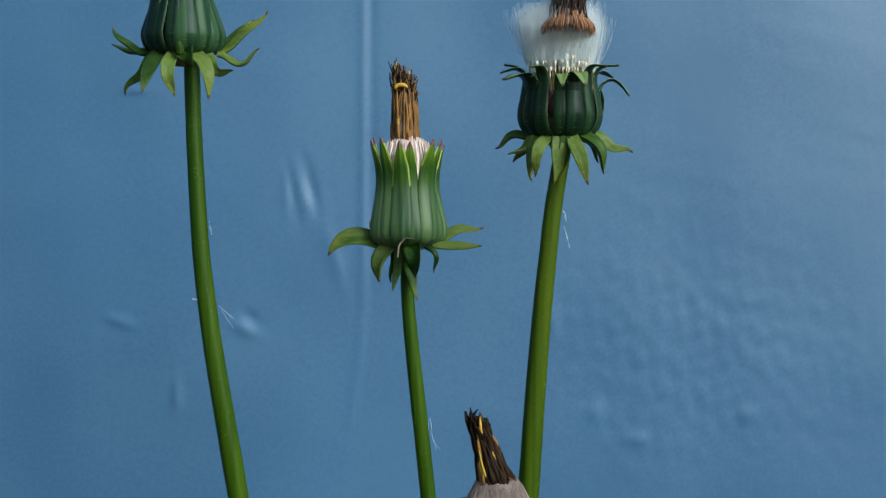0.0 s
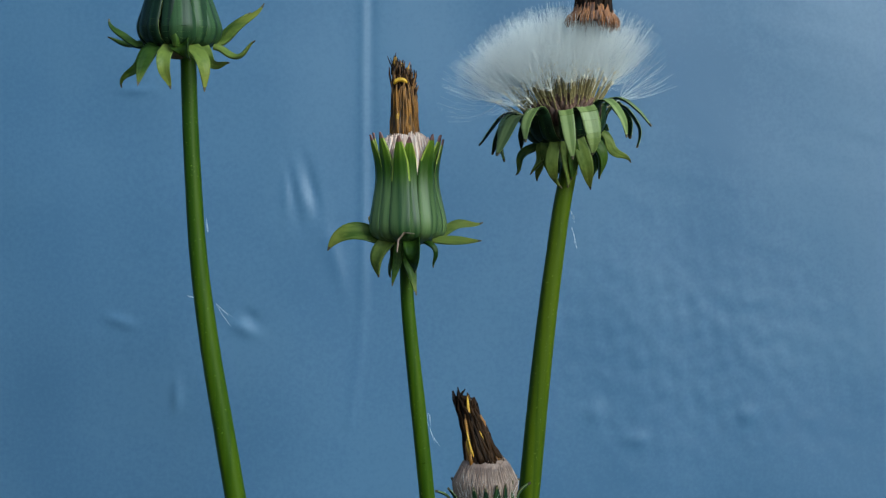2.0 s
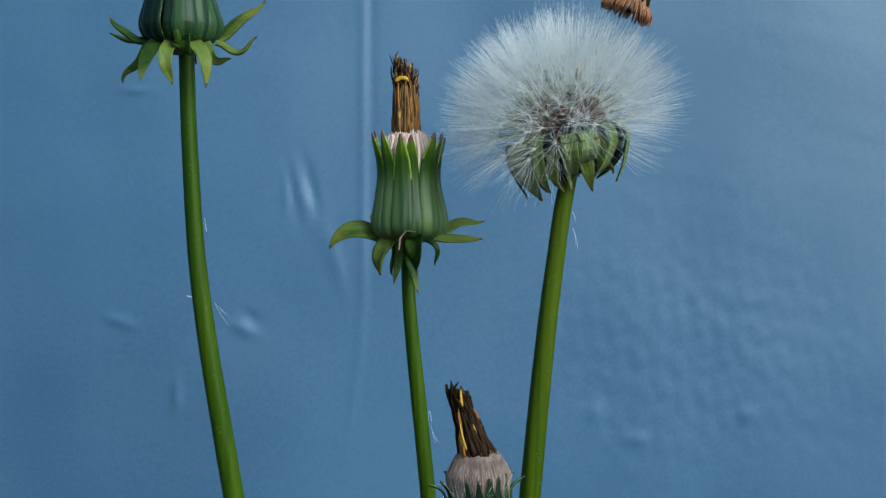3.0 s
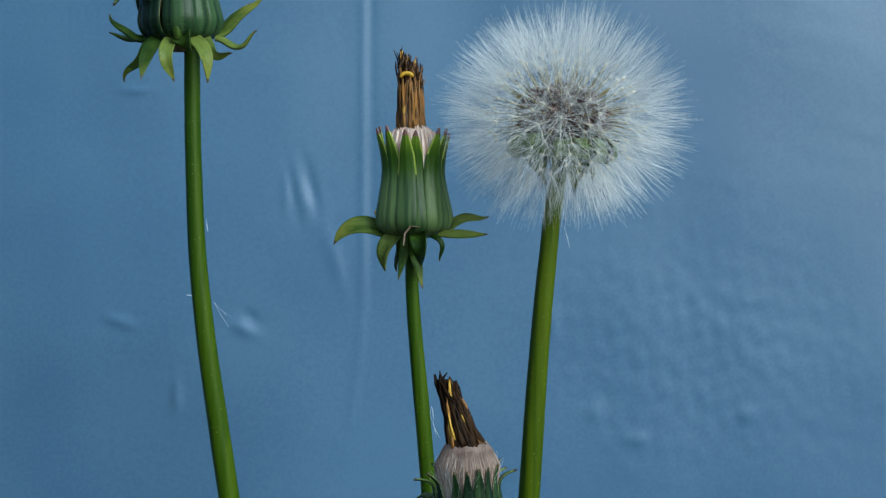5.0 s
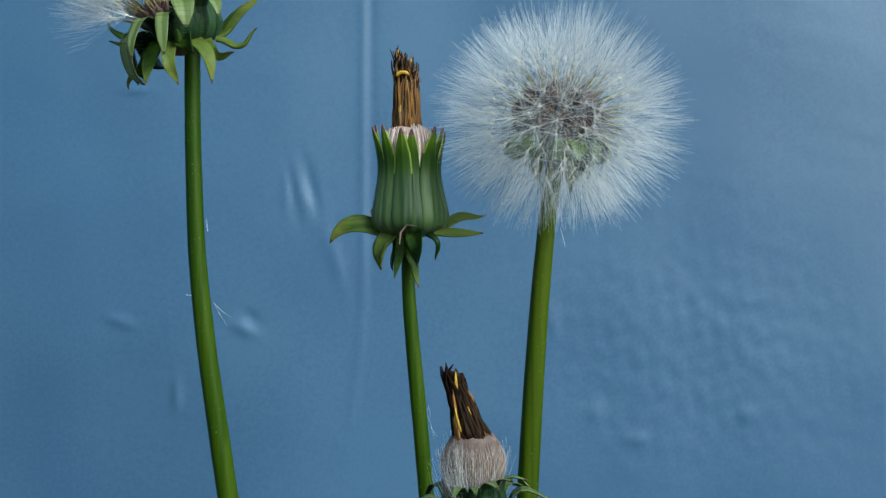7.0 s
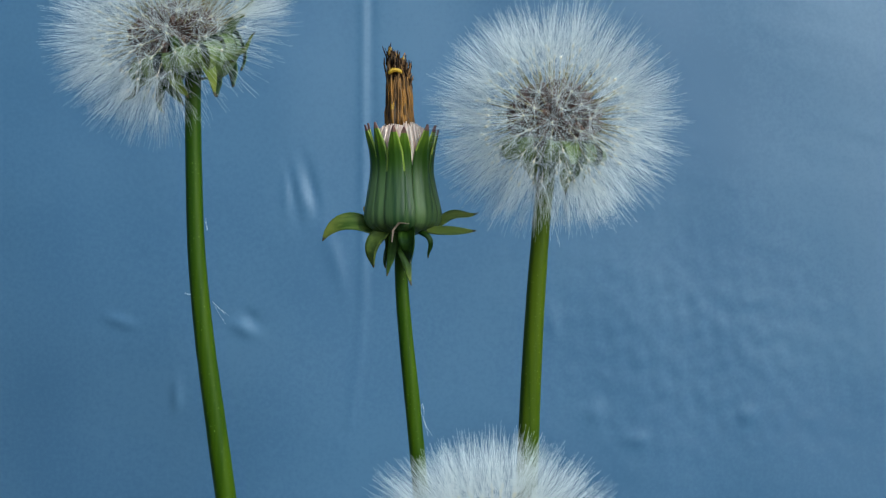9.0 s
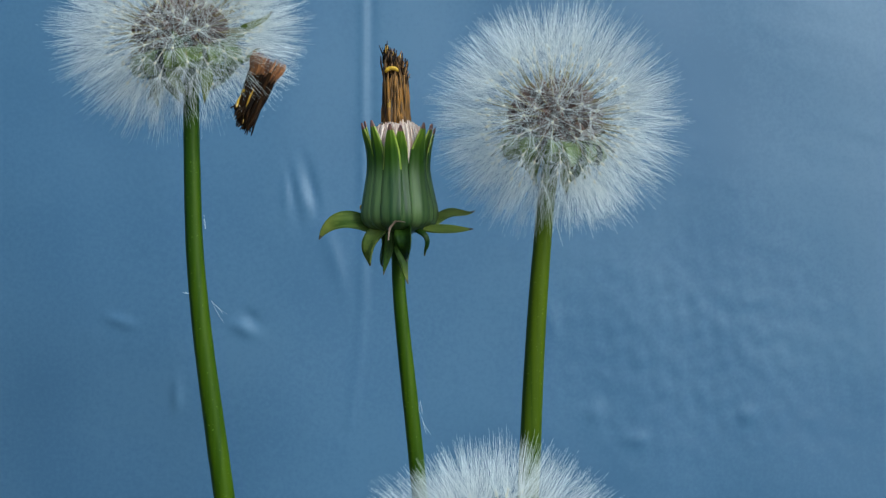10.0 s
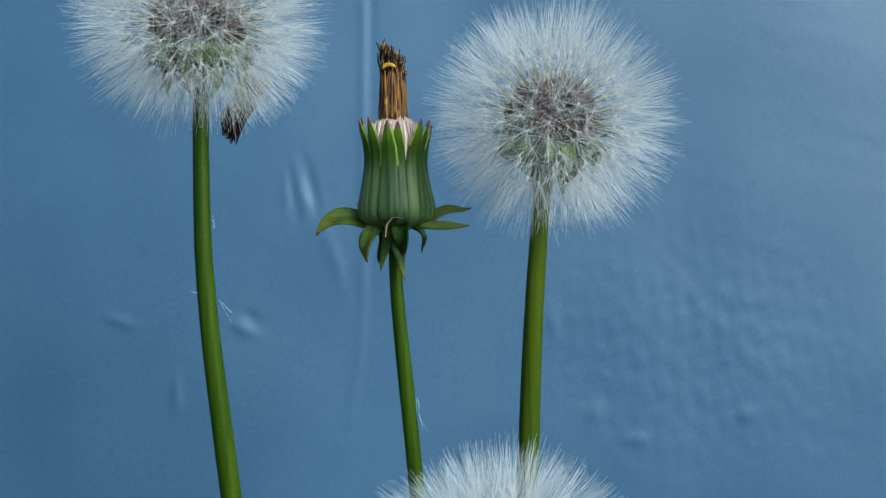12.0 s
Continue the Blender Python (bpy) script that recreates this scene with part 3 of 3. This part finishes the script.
def timeline(rows, lag=(), late_side=45):
    """The opening of a head over time; lag: rows of t, delay of its late side."""
    def opening(t, az):
        p = blend(rows, t)
        return p - (blend(lag, t) * (1 + math.cos(az - radians(late_side))) / 2 if lag else 0.0)
    return opening


def every(start, end, step=0.125):
    return (0, *[round(float(t), 3) for t in np.arange(start, end + step / 2, step)], 12)


NEVER = timeline([(0, -0.3), (12, -0.3)])

# ---- the dandelion that opens first ----
first = new_plant("tall dandelion opening from green bud into white seed globe")
R_OPEN = timeline([(0, 0.09), (1, 0.23), (1.5, 0.32), (2, 0.41), (2.5, 0.5), (3.1, 0.65), (4, 0.87), (4.8, 1.0), (12, 1.3)])
R_TIMES = (0, 0.5, 1, 1.5, 2, 2.5, 2.8, 3.1, 3.5, 3.9, 4.3, 4.8, 12)
stem, pivot = build_stem(first, [(989, 262), (973, 370), (965, 450), (956, 550), (946, 690), (935, 882)], (30, 31, 32, 34, 36, 38), 0, STEM_OLIVE, 3, 690,
                         [(0, 6, 2, 0), (0.5, 11, 5, 0), (1, 16, 7, 0), (1.5, 19, 8, 0), (2, 20, 8, 0), (2.5, 22, 10, 0), (3.1, 22, 10, 0), (4, 14, 7, 0), (5, 6, 3, 0), (5.5, 1, 1, 0),
                          (6, 0, 0, 0), (7, -2, -2, 0), (9, -12, -7, 0), (9.5, -8, -4, 0), (10.5, -8, -3, 0), (11.5, -14, -5, 0), (12, -15, -7, 0)])
stray_hairs(stem, pivot, 0, [(992, 400, 40, 170), (990, 372, 30, 160)], 8)
head = receptacle(first)
MOVES.append((head, head_rows([(0, 990, 250, 0, 4), (0.5, 998, 252, 0, 4), (1, 1005, 253, -2, 4), (1.5, 1005, 255, -4, 4), (2, 1003, 256, -8, 4), (2.5, 1004, 256, -12, 4), (3.1, 1002, 262, -11, 4),
                               (4, 996, 256, -2, 5), (5, 993, 254, 4, 5), (6, 988, 253, 4, 6), (7, 986, 254, 4, 7), (9, 978, 256, 4, 8), (10, 979, 256, 4, 8), (12, 973, 257, 4, 8)], 0)))
inner_bracts(head, 1.0, 15, BRACT_OUT, R_OPEN, (*every(0.125, 4.8)[:-1], 8, 12), 11, "dark green inner bract, pale inside", tall=0.98)
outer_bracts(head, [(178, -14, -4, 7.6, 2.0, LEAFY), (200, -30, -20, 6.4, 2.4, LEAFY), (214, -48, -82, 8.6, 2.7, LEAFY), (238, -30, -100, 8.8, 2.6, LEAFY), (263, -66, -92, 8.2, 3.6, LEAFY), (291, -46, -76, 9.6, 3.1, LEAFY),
                    (276, -70, -110, 7.0, 2.4, LEAFY_SHADED), (320, -26, -74, 8.6, 2.8, LEAFY_SHADED), (349, -2, -38, 7.6, 2.0, LEAFY), (40, -20, -50, 7.5, 2.6, LEAFY_SHADED), (90, -40, -60, 7, 2.6, LEAFY_SHADED),
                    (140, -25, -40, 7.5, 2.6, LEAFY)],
             R_OPEN, R_TIMES, 12)
seeds(head, 200, R_OPEN, R_TIMES, 13)
tuft = part("withered_petals", withered_mesh(3.1, 2.4, 10.5, 190, PETAL_DARK, 0.0, 14, skirt=4.4, brown=999), first, "shrivelled dark brown petals with an orange-brown frayed base")
MOVES.append((tuft, [(t, Matrix.Translation(at(a, b, d)) @ pose(0, 0, 0, rx, ry, 0)) for t, a, b, d, rx, ry in
                     ((0, 1006, 37, -6.6, 0, 2), (0.5, 1020, 37, -7, 0, 1), (1, 1036, 36, -8, 2, 1), (1.5, 1041, 31, -9, 3, 2), (2, 1050, 25, -9, 4, 4), (2.5, 1066, 16, -8, 5, 10),
                      (2.8, 1090, 10, -6, 5, 16), (3.1, 1128, 2, -3, 4, 24), (3.5, 1215, -10, 8, 0, 70), (3.6, 1255, 130, 14, 0, 120), (3.7, 1270, 560, 20, 0, 165), (3.8, 1280, 1250, 25, 0, 205),
                      (3.9, 1285, 1985, 28, 0, 268), (12, 1285, 1985, 28, 0, 268))]))

# ---- the dandelion whose head reaches above the view ----
second = new_plant("tall dandelion opening late from bud to seed globe")
L_OPEN = timeline([(0, -0.3), (4, -0.2), (5, 0.1), (5.5, 0.31), (6, 0.39), (6.5, 0.45), (7.2, 0.53), (8, 0.82), (9, 0.95), (9.5, 0.98), (10, 1.0), (11, 1.05), (12, 1.1)],
                  [(0, 0.0), (4, 0.1), (5, 0.3), (6.5, 0.44), (7.2, 0.5), (8, 0.5), (8.8, 0.46), (9.5, 0.38), (10, 0.26), (10.5, 0.17), (12, 0.08)], 10)
L_TIMES = (0, 4, 5, 5.5, 6, 6.5, 7, 7.4, 7.8, 8.2, 8.6, 9, 9.5, 10, 10.5, 11.2, 12)
stem, pivot = build_stem(second, [(335, 85), (336, 190), (339, 300), (346, 450), (362, 600), (384, 750), (404, 882)], (28, 28, 29, 31, 34, 36, 37), 0, STEM, 4, 600,
                         [(0, 8, 14, -6), (0.5, 8, 14, -5), (1, 4, 10, -4), (1.5, 1, 8, -3), (2, 2, 8, -2), (2.5, 1, 7, -1), (3, -1, 5, -1), (5, 4, 3, 0), (5.5, 0, 0, 0), (6, 0, 0, 0),
                          (6.5, 2, 0, 0), (7, 4, 2, 0), (9, 4, 0, 2), (9.5, 7, 2, 2), (10, 1, -3, 4), (10.5, 1, -3, 5), (11, 7, 3, 5), (11.5, 14, 9, 5), (12, 17, 11, 5)])
stray_hairs(stem, pivot, 0, [(364, 410, 26, -5), (337, 524, 14, -75), (376, 536, 52, 140), (359, 590, 10, 20)], 9)
head = receptacle(second)
MOVES.append((head, head_rows([(0, 326, 104, 1, 6), (0.5, 322, 102, 1, 6), (1, 319, 99, 1, 6), (1.5, 318, 95, 1, 6), (2, 319, 91, 1, 6), (2.5, 320, 86, 1, 6), (3, 322, 84, 1, 6), (5, 322, 78, -1, 6), (5.5, 324, 76, -2, 6),
                               (6, 324, 77, -3, 6), (6.5, 324, 79, -4, 6), (7.2, 324, 86, -6, 6), (8, 326, 95, -10, 6), (9, 324, 106, -12, 6), (9.5, 326, 104, -9, 6), (10, 327, 101, -6, 6), (10.5, 331, 97, -4, 6),
                               (11, 338, 93, -2, 6), (11.5, 348, 90, -1, 6), (12, 353, 89, -1, 6)], 0)))
inner_bracts(head, 0.98, 15, BRACT_BLOOM, L_OPEN, every(4, 11.5), 21, "dark green inner bract, pale inside", tall=0.86)
outer_bracts(head, [(172, 4, 18, 7.6, 1.3, LEAFY), (192, -6, 92, 8.2, 1.5, LEAFY_SHADED), (202, -24, -104, 9.6, 2.0, LEAFY_SHADED), (228, -48, -62, 9.4, 3.2, LEAFY_SHADED), (258, -66, -96, 9.0, 2.9, LEAFY),
                    (276, 64, 122, 4.8, 1.9, LEAFY), (284, -40, -70, 4.2, 4.4, LEAFY_SHADED), (306, -42, -84, 10.2, 3.3, LEAFY), (334, -36, -4, 9.2, 2.1, LEAFY), (350, -8, 28, 9.4, 1.6, LEAFY),
                    (2, 18, 62, 11.5, 1.9, LEAFY), (20, 52, 36, 9.5, 1.8, LEAFY), (95, -10, -40, 8, 2.4, LEAFY_SHADED)],
             L_OPEN, L_TIMES, 22, droop=DROOP_LATE)
seeds(head, 200, L_OPEN, L_TIMES, 23)
tuft = part("withered_petals", withered_mesh(2.3, 1.8, 11.0, 170, PETAL_DARK, 0.1, 24, skirt=2.9, brown=999, fine=0.22), second, "shrivelled dark petals with yellow streaks and a frayed pinkish base")
MOVES.append((tuft, [(t, Matrix.Translation(at(a, b, d)) @ pose(0, 0, 0, rx, ry, 0)) for t, a, b, d, rx, ry in
                     ((0, 330, -110, 0, 0, 2), (5, 324, -132, 0, 0, 0), (6.5, 322, -134, 0, 0, -3), (7.2, 326, -140, 0, 0, 4), (8, 360, -175, 0, 0, 20), (9, 440, -190, -2, 0, 80),
                      (9.5, 520, -160, -4, 0, 150), (9.8, 556, -110, -5, 0, 198), (9.9, 540, 30, -5, 0, 204), (10, 468, 127, -5, 0, 204), (10.2, 462, 132, -2, 0, 205), (10.5, 458, 137, 3, 0, 205), (11, 448, 147, 8, 0, 207), (12, 444, 153, 12, 0, 207))]))

# ---- the closed bud in the middle ----
third = new_plant("slender dandelion with a closed bud and a shrivelled brown petal tuft")
M_SHIFT = ((0, -5, 20, 0), (0.5, -5, 18, 0), (1, -3, 15, 1), (1.5, -5, 14, 0), (2, -6, 11, -2), (2.5, -6, 11, -2), (3, -3, 8, 0), (5, 5, 0, 4), (5.5, 0, 1, 1), (6, 0, 0, 0), (6.5, 2, -2, 1),
           (7, -2, -2, -2), (9, -15, -6, -13), (9.5, -23, -5, -19), (10, -21, -9, -17), (10.5, -21, -11, -17), (11, -23, -12, -19), (11.5, -26, -15, -22), (12, -26, -15, -22))
stem, pivot = build_stem(third, [(724, 430), (725, 510), (731.5, 600), (741, 700), (750, 800), (757, 882)], (23, 24, 26, 28, 28, 28), 5, STEM, 5, 700,
                         [(t, x, s, -y) for t, x, y, s in M_SHIFT])
stray_hairs(stem, pivot, 5, [(762, 745, 40, 160), (760, 720, 30, 170)], 10)
head = receptacle(third)
MOVES.append((head, head_rows([(t, 727 + x, 420 + y, -0.4, 3) for t, x, y, s in M_SHIFT], 5)))


def closed_bud(head, seed):
    """Bracts held shut round the packed hairs, one piece each."""
    rng = random.Random(seed)
    n = 22
    shape = [(3.0, 0.0), (6.2, 1.6), (6.75, 3.9), (6.0, 7.6), (5.25, 11.6), (5.35, 15.0), (6.0, 18.0), (6.3, 19.8)]
    wide = [2.4, 3.7, 4.1, 3.9, 3.5, 2.9, 1.5, 0.3]
    for i in range(14):
        tall = rng.uniform(0.95, 1.03)
        flare = rng.uniform(-0.25, 0.35)
        pale = rng.randrange(12, 17)
        pr = curve_through([(r * 1.02 + (flare if z > 15 else 0), 0, z * tall) for r, z in shape], n)
        wd = [float(np.interp(k / (n - 1) * (len(wide) - 1), range(len(wide)), wide)) for k in range(n)]
        bm = bmesh.new()

        def slot(k, side, across):
            if k >= n - 3:
                return 2
            if k >= pale and across in (0, 11):
                return 3
            return side

        strip(bm, [p * MM for p in pr], [w * MM for w in wd], 0.32 * MM, cup=0.13, across=13, mats=slot, ridge=0.05 * MM)
        ob = part("bract", mesh_of(bm, "bract", BRACT_BUD, BRACT_IN, BRACT_TIP, BRACT_EDGE), head, "green bract with a pale edge and purplish tip")
        ob.matrix_basis = pose(0, 0, 0, 0, 0, (i + rng.uniform(-0.16, 0.16)) * 360 / 14) @ pose(0, 0, 0, rng.uniform(-2.5, 2.5), rng.uniform(-1, 1), 0) @ Matrix.Translation((-0.2 * MM if i % 2 else 0.05 * MM, 0, 0))
    part("packed_pappus", packed_hairs(4.7, 8, 20.4, 1.6, seed, 260, 0.3), head, "packed whitish pink seed hairs")
    tuft = part("withered_petals", withered_mesh(2.5, 2.0, 13.4, 460, PETAL_BROWN, 0.12, seed + 1, fine=0.16, torn=0.16), head, "shrivelled brown petals with yellow streaks")
    tuft.matrix_basis = pose(-0.0003, 0, 0.0193, 0, -0.5, 0)
    bm = bmesh.new()
    arc = [Vector((-0.9 + 1.2 * math.sin(a), -2.3, 9.0 + 1.0 * math.cos(a))) * MM for a in np.linspace(-1.35, 1.2, 9)]
    tube(bm, arc, [0.2 * MM, 0.32 * MM, 0.4 * MM, 0.42 * MM, 0.42 * MM, 0.42 * MM, 0.4 * MM, 0.3 * MM, 0.15 * MM], sides=7)
    curl = part("petal", mesh_of(bm, "petal", PETAL_YELLOW), head, "curled yellow petal")
    curl.matrix_basis = pose(0, 0, 0.0193)


closed_bud(head, 31)
bm = bmesh.new()
strip(bm, [Vector(q) * MM for q in ((0, 0, -1.4), (0.7, 0, 0.6), (2.0, 0, 1.6), (3.6, 0, 1.2))], [0.4 * MM, 0.9 * MM, 1.2 * MM, 0.3 * MM], 0.1 * MM, cup=0.2)
flake = part("dry_flake", mesh_of(bm, "dry_flake", PINK_MATTED), head, "shrivelled greyish pink dry scale")
flake.matrix_basis = pose(-0.0018, -0.0068, 0.0002, 0, -10, -15)
bm = bmesh.new()
tube(bm, [Vector((0, 0, z)) * MM for z in (-0.5, -0.2, 0.3, 0.7)], [0.1 * MM, 0.35 * MM, 0.32 * MM, 0.08 * MM], sides=7)
crumb = part("pollen_crumb", mesh_of(bm, "pollen_crumb", PETAL_YELLOW), head, "small yellow crumb stuck to the bract")
crumb.matrix_basis = pose(-0.0066, -0.0012, 0.0043, 0, -20, 0)
outer_bracts(head, [(186, 22, -58, 10.8, 4.6, LEAFY), (216, -44, -98, 7.6, 3.8, LEAFY), (246, -72, -84, 8.4, 1.9, LEAFY_SHADED), (284, -44, -128, 8.4, 3.9, LEAFY_SHADED), (268, -84, -93, 10.5, 2.7, LEAFY_SHADED),
                    (4, 14, 22, 9.4, 2.1, LEAFY), (340, -6, 6, 9.6, 2.1, LEAFY), (322, -40, -104, 7.0, 1.0, LEAFY_SHADED), (80, -50, -100, 8, 2.4, LEAFY_SHADED), (130, -50, -100, 8, 2.4, LEAFY_SHADED)],
             NEVER, (0, 12), 32, ring=3.3)

# ---- the short dandelion in front ----
fourth = new_plant("short dandelion growing from bud into a seed globe")
B_DEPTH = -24.0
B_OPEN = timeline([(0, -0.14), (3, -0.13), (5, -0.12), (6, -0.13), (6.5, -0.11), (6.8, -0.1), (7.2, -0.075), (7.6, 0.28), (8, 0.5), (8.4, 0.63), (8.8, 0.74), (9.2, 0.82), (9.6, 0.9), (10, 0.95), (12, 1.0)])
B_BRACTS = timeline([(0, 0.0), (5, 0.03), (6, 0.05), (6.5, 0.1), (7.2, 0.24), (7.6, 0.36), (8, 0.52), (8.8, 0.74), (10, 0.95), (12, 1.0)],
                    [(0, 0.2), (6.5, 0.2), (7.2, 0.14), (8, 0.0), (12, 0.0)], -90)
B_TIMES = (0, 3, 5, 6.5, 7.2, 7.4, 7.6, 7.8, 8, 8.2, 8.4, 8.8, 9.2, 9.6, 10, 12)
B_CAP = ((0, 838, 743), (0.5, 833, 732), (1, 827, 723), (1.5, 822, 715), (2, 816, 707), (2.5, 812, 703), (3, 804, 695), (5, 784, 678), (5.5, 786, 675), (6, 787, 671), (6.5, 792, 668), (7.2, 795, 663))
stem, pivot = build_stem(fourth, [(850, 990), (862, 1120), (866, 1300), (866, 1500)], (30, 32, 34, 36), B_DEPTH, STEM, 6, 1300,
                         [(0, 20, 0, -80), (3, 4, 0, -28), (5, -4, 0, -10), (6.5, 0, 0, 0), (7.2, 2, 0, 0), (8.8, 14, 0, -50), (12, 22, 0, -60)])
head = receptacle(fourth)
MOVES.append((head, head_rows([(t, a + 50, b + 301, -4, 4) for t, a, b in B_CAP] + [(8, 858, 1010, -5, 5), (8.8, 866, 1040, 0, 5), (9.5, 871, 1050, 0, 5), (10.5, 879, 1055, 0, 5), (12, 887, 1060, 0, 5)], B_DEPTH)))
inner_bracts(head, 0.8, 16, BRACT_OUT, B_BRACTS, every(5, 10.5), 41, "dark green pointed inner bract, pale inside", eager=0.15, width=WIDTH_POINTED, tall=0.88)
part("seed_beaks", packed_hairs(3.9, 1.0, 9.8, 0.6, 46, 170, 0.16, BEAK), head, "olive stalks of the packed seeds")
outer_bracts(head, [(az, -30, -60, 8.5, 2.7, LEAFY) for az in range(10, 360, 36)], B_OPEN, B_TIMES, 42)
seeds(head, 200, B_OPEN, B_TIMES, 43, packed=PACKED_SMALL)
tuft = part("withered_petals", withered_mesh(2.9, 1.3, 11.4, 320, PETAL_DARK, 0.0, 44, lean=-0.5, fine=0.2, brown=7, torn=0.12,
                                                  streaks=[(((-1.3, -2.1, 0.9), (-1.5, -2.0, 3.0), (-1.35, -1.75, 5.6)), 0.22), (((-1.7, -1.7, 0.6), (-1.9, -1.6, 2.4), (-1.7, -1.5, 4.2)), 0.24),
                                                           (((-0.5, -1.7, 7.2), (-0.3, -1.6, 8.8), (0.1, -1.4, 10.6)), 0.27), (((0.9, -1.6, 2.0), (0.7, -1.6, 4.0), (0.5, -1.5, 5.4)), 0.16)]), fourth, "shrivelled dark brown petals with golden streaks")
part("packed_pappus", packed_hairs(4.9, -8, 2.6, 2.8, 45, 2600, 0.085, PINK_MATTED), tuft, "matted beige-pink seed hairs").matrix_basis = pose(0, 0.0004, -0.001, 0, 14.5, 0)
MOVES.append((tuft, [(t, Matrix.Translation(at(a + 40, b + 108, B_DEPTH - 0.4)) @ pose(0, 0, 0, 0, -14.5, 0)) for t, a, b in B_CAP] +
              [(t, Matrix.Translation(at(a, b, d)) @ pose(0, 0, 0, rx, ry, 0)) for t, a, b, d, rx, ry in
               ((7.5, 818, 765, -20, 10, -28), (7.6, 765, 790, -26, 15, -80), (7.7, 715, 960, -30, 10, -130), (7.8, 680, 1500, -34, 0, -180), (7.9, 650, 2540, -36, 0, -262), (12, 650, 2540, -36, 0, -262))]))


def motions():
    for ob, rows in MOVES:
        walk(ob, rows)


motions()
